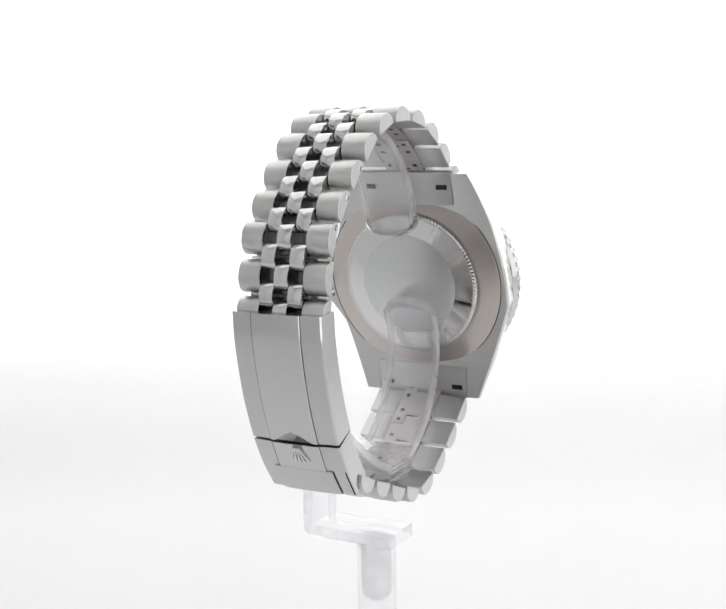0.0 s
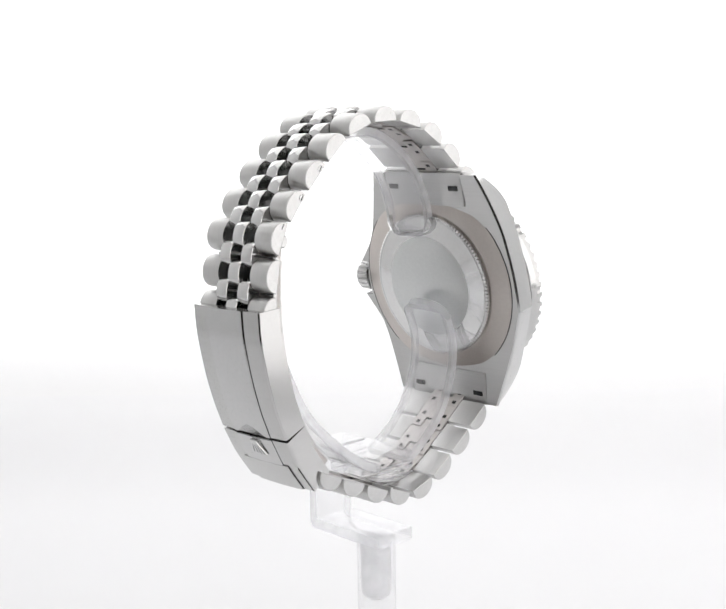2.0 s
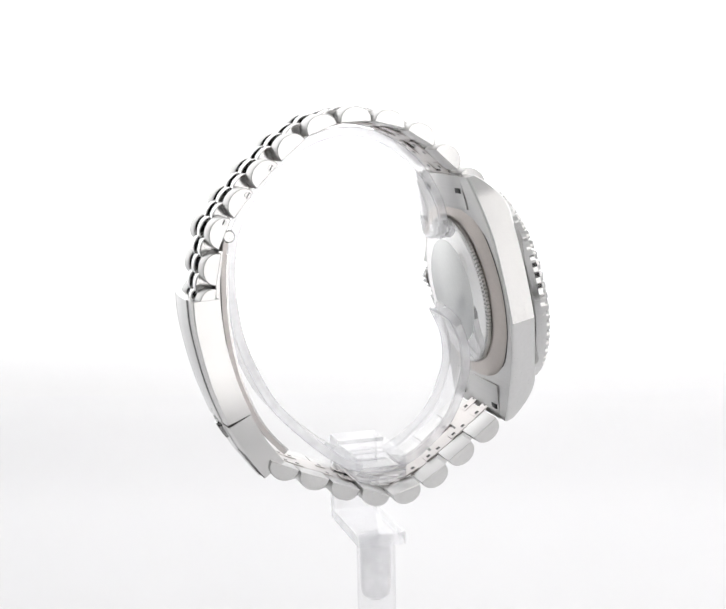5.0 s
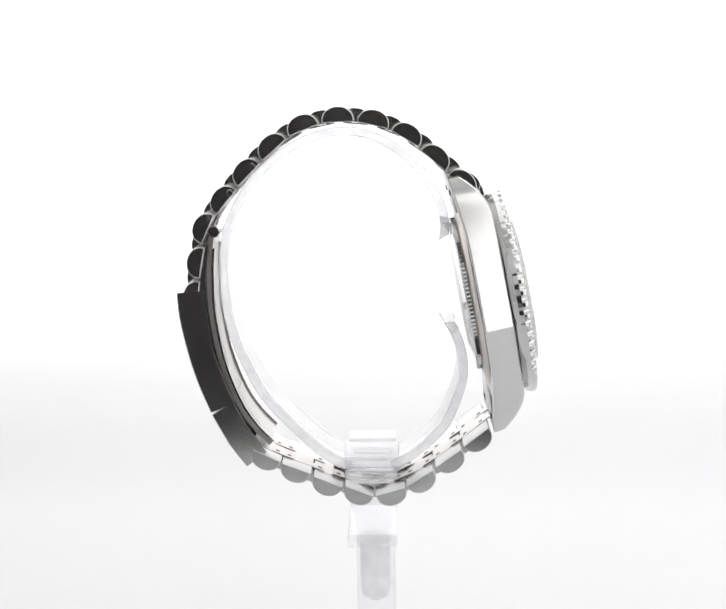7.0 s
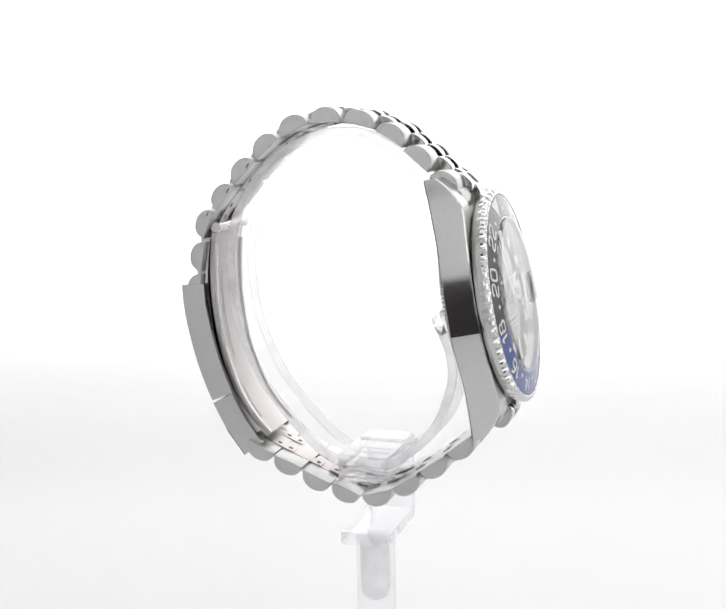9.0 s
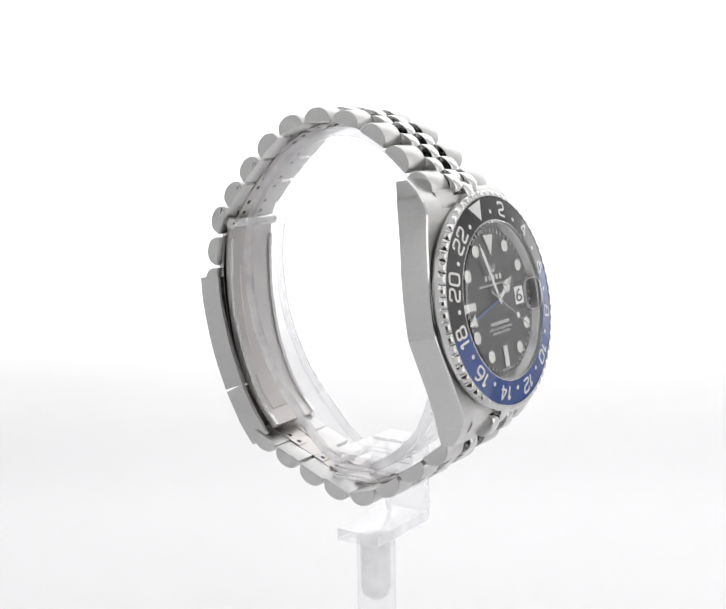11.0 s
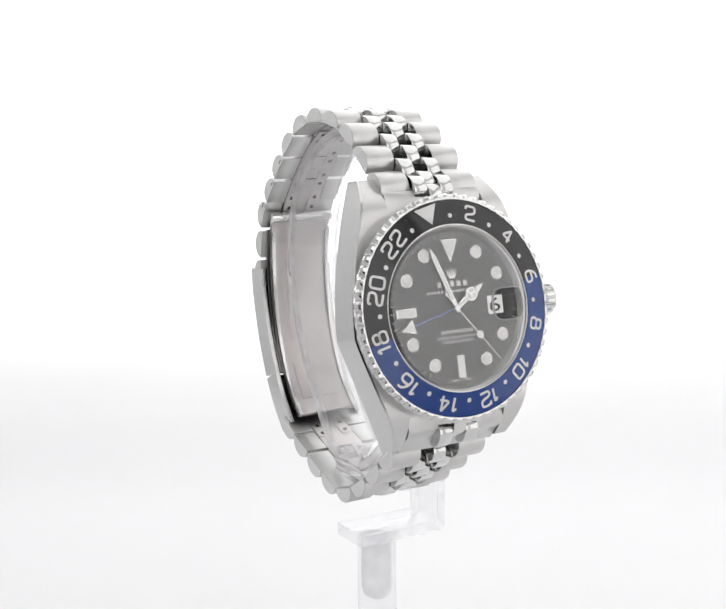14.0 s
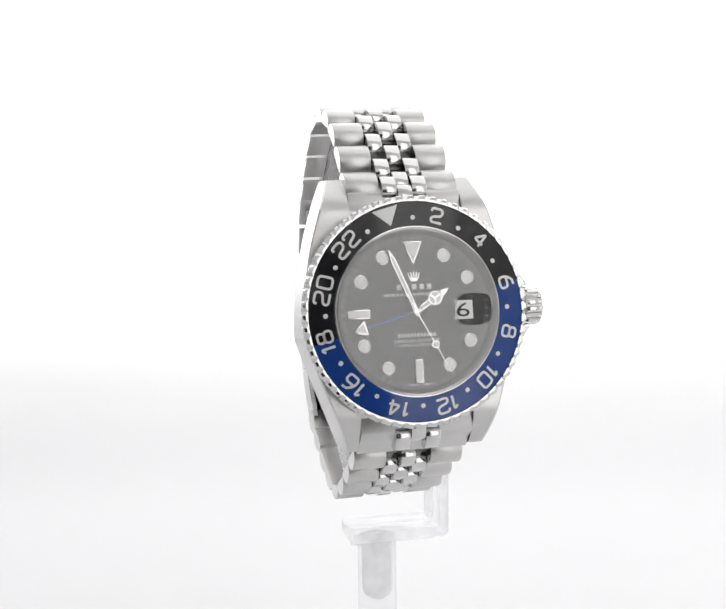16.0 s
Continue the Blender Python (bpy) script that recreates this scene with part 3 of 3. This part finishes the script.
# bracelet rows: middle of the inner chord (x, z) and slope in degrees, from the upper lugs over the top to the clasp
UPPER = [(15.7, 58.11, -42.0), (10.75, 62.66, -41.0), (5.65, 66.73, -31.0), (-0.28, 69.25, -13.0), (-6.67, 69.9, 2.2), (-12.97, 68.54, 21.0), (-18.49, 65.06, 41.0),
         (-23.34, 60.52, 45.5), (-27.73, 55.55, 50.5), (-31.38, 50.5, 66.0), (-32.7, 44.23, 79.0), (-33.6, 37.9, 82.0)]
# from the lower lugs along the bottom to the clasp
LOWER = [(18.7, 10.6, 38.0), (13.45, 6.45, 35.0), (7.95, 2.5, 32.0), (2.3, -0.15, 15.5), (-3.7, 0.0, -22.0), (-9.75, 1.86, -22.5), (-15.8, 4.5, -21.0), (-21.5, 7.0, -25.0)]


MIDDLE = 2.75


def half_round(w, h, base, square=1.0):
    """Section of a link: flat inside, round outside."""
    pts = [(-w / 2, base), (w / 2, base)]
    for k in range(0, 15):
        a = math.pi * k / 14
        pts.append((w / 2 * math.copysign(abs(math.cos(a)) ** square, math.cos(a)), base + 0.25 + ((h - 0.25 - base) * math.sin(a) ** (0.85 * square) if 0 < k < 14 else 0.0)))
    return pts


def bracelet(watch):
    outer = {}
    meshes = {}

    def piece(kind, y0, y1):
        key = (kind, round(y0, 2), round(y1, 2))
        if key not in meshes:
            if kind == "outer_link":
                meshes[key] = as_mesh(kind, prism(half_round(5.9, 2.9, 0.0), y0, y1, "y", 0.16, 2, 1), [LINK_BRUSHED, POLISHED], 30)
            elif kind == "centre_link":
                meshes[key] = as_mesh(kind, prism(half_round(4.9, 3.0, 0.3, 0.85), y0, y1, "y", 0.14, 2), POLISHED, 30)
            elif kind == "pin_slot":
                meshes[key] = as_mesh(kind, block(-0.4, 0.4, y0, y1, -0.09, 0.3, 0), BLACK)
            elif kind == "link_plate":
                meshes[key] = as_mesh(kind, block(-3.15, 3.15, y0, y1, 0.0, 0.12, 0.03, 1), INNER)
            elif kind == "link_tongue":
                meshes[key] = as_mesh(kind, block(-2.3, 2.3, y0, y1, -0.08, 0.2, 0.05, 1), INNER)
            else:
                # base plate, its colour darkened in place of shade between the links
                meshes[key] = as_mesh(kind, block(-3.0, 3.0, y0, y1, 0.14, 0.95, 0.1, 1), GAP_SHADE)
        return meshes[key]

    def run(rows, flip, w0, w1):
        poses = []
        for i, (x, z, s) in enumerate(rows):
            w = w0 + (w1 - w0) * min(1.0, i / 8)
            yc = 0.42 - (27 - x) / 65 * 1.2
            m = mm(x, yc, z) @ Matrix.Rotation(radians(2.6 * (27 - x) / 62), 4, "Z") @ Matrix.Rotation(radians(-s), 4, "Y")
            if flip:
                m = m @ Matrix.Rotation(math.pi, 4, "Y")
            poses.append((x, yc, z, m, w))
            c = MIDDLE
            o = (w - 3 * c) / 2
            for y0, y1 in ((-w / 2, -w / 2 + o - 0.06), (w / 2 - o + 0.06, w / 2)):
                part("outer_link", piece("outer_link", y0, y1), None, watch, "", m)
            part("centre_link", piece("centre_link", -c / 2 + 0.04, c / 2 - 0.04), None, watch, "", m)
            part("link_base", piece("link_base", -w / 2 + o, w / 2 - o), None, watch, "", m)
            part("link_plate", piece("link_plate", -w / 2 + o, w / 2 - o), None, watch, "", m)
        # tongues that reach into the end link
        for s in (-1, 1):
            m = poses[0][3] @ mm(-3.1 if flip else 3.1, 0, 0)
            part("link_tongue", piece("link_tongue", s * MIDDLE - MIDDLE / 2 + 0.04, s * MIDDLE + MIDDLE / 2 - 0.04), None, watch, "", m)
            for dx in (-1.25, 1.25):
                part("pin_slot", piece("pin_slot", s * MIDDLE - 0.45, s * MIDDLE + 0.45), None, watch, "", m @ mm(dx, 0, 0))
        for (xa, ya, za, ma, wa), (xb, yb, zb, mb, wb) in zip(poses, poses[1:]):
            q = ma.to_quaternion().slerp(mb.to_quaternion(), 0.5)
            m = Matrix.Translation(((xa + xb) / 2 * MM, (ya + yb) / 2 * MM, (za + zb) / 2 * MM)) @ q.to_matrix().to_4x4()
            c = MIDDLE
            for s in (-1, 1):
                part("centre_link", piece("centre_link", s * c - c / 2 + 0.04, s * c + c / 2 - 0.04), None, watch, "", m)
                part("link_tongue", piece("link_tongue", s * c - c / 2 + 0.04, s * c + c / 2 - 0.04), None, watch, "", m)
                for dx in (-1.25, 1.25):
                    part("pin_slot", piece("pin_slot", s * c - 0.45, s * c + 0.45), None, watch, "", m @ mm(dx, 0, 0))
    run(UPPER, False, 20.3, 16.8)
    run(LOWER, True, 20.3, 17.2)
    # middle pieces of the end links
    c = MIDDLE
    for s in (1, -1):
        for y, z, lean, cols in ((21.3, -5.5, 40 * s, (-1, 1)), (19.9, -4.9, 22 * s, (0,))):
            for k in cols:
                m = HEAD @ mm(k * c, y * s, z) @ Matrix.Rotation(radians(-lean), 4, "X") @ Matrix.Rotation(radians(90), 4, "Z")
                part("centre_link", piece("centre_link", -c / 2 + 0.04, c / 2 - 0.04), None, watch, "", m)
    # slotted screws in the link ends beside the clasp
    screw = lathe([(0, 0.12), (0.55, 0.12), (0.62, 0.05), (0.62, -0.2)], 20)
    screw = as_mesh("link_screw", screw, POLISHED)
    slot = as_mesh("screw_slot", block(-0.5, 0.5, -0.09, 0.09, 0.10, 0.14, 0), BLACK)
    for x, z in ((-22.4, 62.05), (-26.7, 57.3), (-31.2, 52.7), (-33.3, 46.2)):
        m = mm(x, -8.95 if x < -25 else -9.05, z) @ Matrix.Rotation(radians(90), 4, "X")
        o = part("link_screw", screw, None, watch, "", m)
        part("screw_slot", slot, None, o, "", Matrix.Rotation(radians(60), 4, "Z"))
    # end links that fill the space between the lugs
    for s in (1, -1):
        sec = [(17.5 * s, -3.1), (20.6 * s, -3.1), (21.8 * s, -3.9), (22.6 * s, -5.4), (24.6 * s, -7.7), (24.2 * s, -8.6), (22.4 * s, -8.5), (17.5 * s, -8.2)]
        part("end_link", prism(sec, -10.15, 10.15, "x", 0.1), BRUSHED_HEAD, watch, "satin steel end link between the lugs", HEAD)


COVER = smooth_path([(-37.15, 38.7), (-36.75, 33.5), (-35.3, 26.5), (-33.6, 20.8), (-31.55, 15.6)], 5)
LOCK = smooth_path([(-31.35, 15.1), (-28.6, 10.0), (-24.9, 4.9)], 5)


def channel(half, wallh):
    """Section of the clasp cover: sloping flanks, a sunk seat for the middle panel, upright sides, hollow inside."""
    ys = [-half, -half + 0.25, -4.75, -4.7, 4.7, 4.75, half - 0.25, half]
    hs = [-0.1, 0.12, 0.32, -0.1, -0.1, 0.32, 0.12, -0.1]
    inner = [(half, -wallh), (half - 0.9, -wallh), (half - 0.9, -1.6), (-half + 0.9, -1.6), (-half + 0.9, -wallh), (-half, -wallh)]
    return list(zip(ys, hs)) + inner


def raised(half, lo, hi, n=12):
    """Section of a raised plate with softened shoulders."""
    top = [(-half, hi - 0.14)] + [(-half + 0.14 + (2 * half - 0.28) * k / n, hi + 0.12 * math.sin(math.pi * k / n)) for k in range(n + 1)] + [(half, hi - 0.14)]
    return top + [(half, lo), (-half, lo)]


def clasp(watch):
    half = 8.55
    seat = mm(-34.45, -0.75, 0) @ Matrix.Rotation(radians(2.6), 4, "Z") @ mm(34, 0, 0)

    def arch(i, y, h):
        """Cuts the panel's lower edge back in an arch."""
        gap = sum((Vector(b) - Vector(a)).length for a, b in zip(COVER[i:], COVER[i + 1:]))
        cut = 2.2 * (1 - (abs(y) / 3.7) ** 1.2) if abs(y) < 3.7 else 0.0
        return min(0.0, gap - cut - 0.02 * (len(COVER) - 1 - i))
    # the path runs downwards on the outside, so the section's h is turned outwards
    flip = lambda sec: [(y, -h) for y, h in sec]
    sides = (0, 6, 7, 13)
    cover = part("clasp_cover", sweep(COVER, flip(channel(half, 4.7)), None, True, sides), [BRUSHED, POLISHED], watch, "satin steel folding clasp cover", seat, 20)
    part("clasp_panel", sweep(COVER, flip(raised(4.64, -0.05, 0.55, 16)), arch), SATIN, cover, "smooth raised middle panel", None, 20)
    # flat black sheet stands for the shade in the recess behind the arch
    part("recess_shade", sweep(COVER[-6:], flip([(-3.65, -0.02), (-3.65, 0.0), (3.65, 0.0), (3.65, -0.02)])), BLACK, cover, "black sheet for the shade in the thumb recess under the panel edge")
    lock = part("clasp_lock", sweep(LOCK, flip(channel(half, 4.6)), None, True, sides), [BRUSHED, POLISHED], watch, "satin steel flip lock of the clasp", seat, 20)
    part("clasp_panel", sweep(LOCK[:6], flip(raised(4.64, -0.05, 0.5))), SATIN, lock, "smooth raised middle panel", None, 20)
    part("lock_lid", sweep(LOCK[5:], flip(raised(5.7, -0.05, 0.5))), BRUSHED, lock, "raised plate of the flip lock", None, 20)
    # dark joints round the side plate of the lock
    for y in (-5.9, -8.25):
        part("lock_joint", sweep(LOCK[5:], flip([(y - 0.11, 0.0), (y + 0.11, 0.0), (y + 0.11, 0.36 if y > -7 else 0.2), (y - 0.11, 0.34 if y > -7 else 0.16)])), BLACK, lock, "thin dark joint beside the raised plate")
    # plain fan-shaped emblem
    d = Vector((-24.9 + 31.35, 4.9 - 15.1)).normalized()
    bm = prism([(-0.75, -1.7), (0.75, -1.7), (1.0, -0.8), (-1.0, -0.8)], 0, 0.5, bevel=0.1)
    for k in range(5):
        x = (k - 2) * 0.38
        merge(bm, prism([(x - 0.17, -0.85), (x + 0.17, -0.85), (x * 2.3 + 0.2, 1.9 - 0.2 * abs(k - 2)), (x * 2.3 - 0.2, 1.9 - 0.2 * abs(k - 2))], 0, 0.5, bevel=0.06))
    along = Vector((d.x, 0, d.y))
    out = Vector((d.y, 0, -d.x))
    out = -out if out.x > 0 else out
    side = Vector((0, 1, 0))
    R = Matrix((side, along, side.cross(along))).transposed()
    if R.col[2].dot(out) < 0:
        R = Matrix((-side, along, (-side).cross(along))).transposed()
    at = Vector((-30.45, -0.3, 13.35)) + out * 0.5
    part("emblem", bm, POLISHED, lock, "raised fan-shaped emblem", Matrix.Translation(at * MM) @ R.to_4x4())
    # folding blade inside
    path = smooth_path([(-30.3, 50.2), (-30.9, 46.0), (-31.15, 41.0), (-30.95, 34.0), (-29.4, 25.0), (-26.6, 17.2), (-23.6, 12.3), (-20.4, 8.8)], 5)
    part("clasp_blade", sweep(path, [(-6.9, -0.45), (6.9, -0.45), (6.9, 0.45), (-6.9, 0.45)]), INNER, watch, "curved inner blade of the folding clasp", seat, 25)
    for y in (-6.5, 6.5):
        part("blade_rail", sweep(path[4:], [(y - 0.4, 0.4), (y + 0.4, 0.4), (y + 0.4, 0.85), (y - 0.4, 0.85)]), POLISHED, watch, "", seat, 25)
    part("blade_plate", sweep(path[10:22], [(-3.6, 0.42), (-3.4, 0.6), (3.4, 0.6), (3.6, 0.42)]), INNER, watch, "", seat, 25)
    part("blade_plate", sweep(path[24:32], [(-4.6, 0.42), (-4.4, 0.62), (4.4, 0.62), (4.6, 0.42)]), INNER, watch, "", seat, 25)
    path2 = smooth_path([(-31.6, 47.5), (-32.3, 41.0), (-32.0, 34.0), (-30.5, 25.0), (-27.6, 17.0)], 5)
    part("clasp_blade", sweep(path2, [(-7.4, -0.35), (7.4, -0.35), (7.4, 0.35), (-7.4, 0.35)]), POLISHED, watch, "", seat, 25)
    pin = lathe([(0, -7.4), (0.95, -7.4), (1.15, -7.2), (1.15, 7.2), (0.95, 7.4), (0, 7.4)], 24)
    part("hinge_pin", pin, POLISHED, watch, "", seat @ mm(-30.0, 0, 50.0) @ Matrix.Rotation(radians(90), 4, "X"))


def build_watch():
    watch = tagged(new("wristwatch"), "steel wristwatch with black and blue bezel, closed on a clear stand", "wristwatch")
    watch.location = (0, 0, LIFT)
    watch_case(watch)
    caseback(watch)
    bezel(watch)
    dial(watch)
    sec = pointers(watch)
    crystal(watch)
    crown(watch)
    bracelet(watch)
    clasp(watch)
    return watch, sec


# ---- the clear stand ----
def build_stand():
    stand = tagged(new("watch_stand"), "clear acrylic watch stand with a C-shaped cuff", "watch stand")
    stand.location = (0, 0, 0)
    up = mm(0, 0, LIFT / MM)
    big = smooth_path([(14.3, 46.6), (14.5, 51.0), (13.0, 56.0), (9.0, 62.1), (2.7, 66.9), (-4.0, 68.9), (-11.3, 67.9), (-18.5, 64.1), (-24.1, 58.3), (-28.0, 51.2), (-29.3, 44.8), (-29.35, 39.3),
                       (-28.4, 31.8), (-26.2, 25.1), (-21.9, 16.9), (-15.7, 10.2), (-9.6, 5.2), (-5.0, 3.0)], 5)
    small = smooth_path([(3.6, 3.0), (8.3, 5.9), (14.1, 11.6), (17.5, 20.0), (17.5, 26.3), (15.6, 31.4), (13.6, 34.2)], 5)
    ys = [-5.6, -5.1, -4.6, -3.6, -2.2, -0.25, 1.7, 3.1, 4.1, 4.6, 5.1]
    strip = [(-5.9, 0.0)] + [(y, -0.2) for y in ys] + [(5.4, 0.0), (5.4, 1.4)] + [(y, 1.6) for y in reversed(ys)] + [(-5.9, 1.4)]
    edges = (0, 1, 10, 11, 12, 13, 14, 23, 24, 25)

    def tongue(path, first):
        """Rounds off the free end of an arm."""
        run = [0.0]
        line = path if first else path[::-1]
        for a, b in zip(line, line[1:]):
            run.append(run[-1] + (Vector(b) - Vector(a)).length)

        def cut(i, y, h):
            u = min(1.0, abs(y + 0.25) / 5.65)
            back = 4.2 * (1 - math.sqrt(max(0.0, 1 - u ** 2.6)))
            d = run[i] if first else run[len(path) - 1 - i]
            return max(0.0, back - d + 0.01 * d) * (1 if first else -1)
        return cut
    arm = sweep(big, strip, tongue(big, True), True, edges)
    for v in arm.verts:
        # the long arm leans sideways towards its free end
        low = min(1.0, max(0.0, (v.co.z - 2.0) / 14.0))
        k = min(1.0, max(0.0, (v.co.x + 29.0) / 43.0)) if v.co.z > 38 else 0.0
        v.co.y += 2.1 * low * low * (3 - 2 * low) + 1.4 * k * k * (3 - 2 * k)
    part("cuff", arm, [ACRYLIC, EDGE], stand, "long curved arm of the cuff", up, 35)
    part("cuff", sweep(small, strip, tongue(small, False), True, edges), [ACRYLIC, EDGE], stand, "short curved arm of the cuff", up, 35)
    arc = [(-5.9, 5.7), (-5.9, 2.2)] + [(-0.75 + 5.15 * math.cos(t), 1.6 + 1.5 * math.sin(t)) for t in [math.pi + math.pi * k / 12 for k in range(13)]] + [(4.4, 2.2), (4.4, 5.7)]
    part("cuff_block", prism(arc, -6.0, 7.0, "y", 0.2), ACRYLIC, stand, "thick clear block under the cuff", up)
    ridge = as_mesh("block_ridge", block(-5.8, 4.3, -0.12, 0.12, -0.14, 0.14, 0.05, 1), EDGE)
    for z in (1.3, 2.7, 3.6):
        part("block_ridge", ridge, None, stand, "", up @ mm(0, -6.05, z))
        part("block_ridge", ridge, None, stand, "", up @ mm(0, 6.9, z))
    bm = prism([(7.05, 3.4), (11.5, 3.4), (11.5, -10.1), (-6.0, -10.1), (-6.0, -12.6), (12.6, -12.6), (13.4, -12.2), (13.9, -11.4), (13.9, 5.0), (13.2, 5.8), (7.05, 5.8)], -5.6, 4.1, "x", 0.25, 2, 1)
    part("bracket", bm, [ACRYLIC, EDGE], stand, "bent clear bracket", up)
    part("rod", lathe([(0, -12.65), (3.7, -12.65), (3.9, -12.9), (3.9, -59.6), (3.6, -60.0), (0, -60.0)], 48), ACRYLIC, stand, "clear round rod", up @ mm(-0.2, 0, 0))
    part("peg", lathe([(0, -13.2), (3.1, -13.2), (3.1, -23.4), (2.7, -24.6), (1.6, -25.5), (0, -25.9)], 40), PEG, stand, "pale grey pin inside the rod", up @ mm(-0.35, 0, 0))
    return stand


light_box()
watch, second = build_watch()
stand = build_stand()


def motions():
    walk(watch, [(t, pose(0, 0, LIFT, 0, 0, a)) for t, a in TURN])
    walk(stand, [(t, pose(-0.0005, 0, 0, 0, 0, a)) for t, a in TURN])
    walk(second, [(t, HEAD @ spin(SECOND_AT_END - 6.0 * (16 - t)) @ mm(0, 0, 0.85)) for t in [0.5 * k for k in range(33)]])


motions()
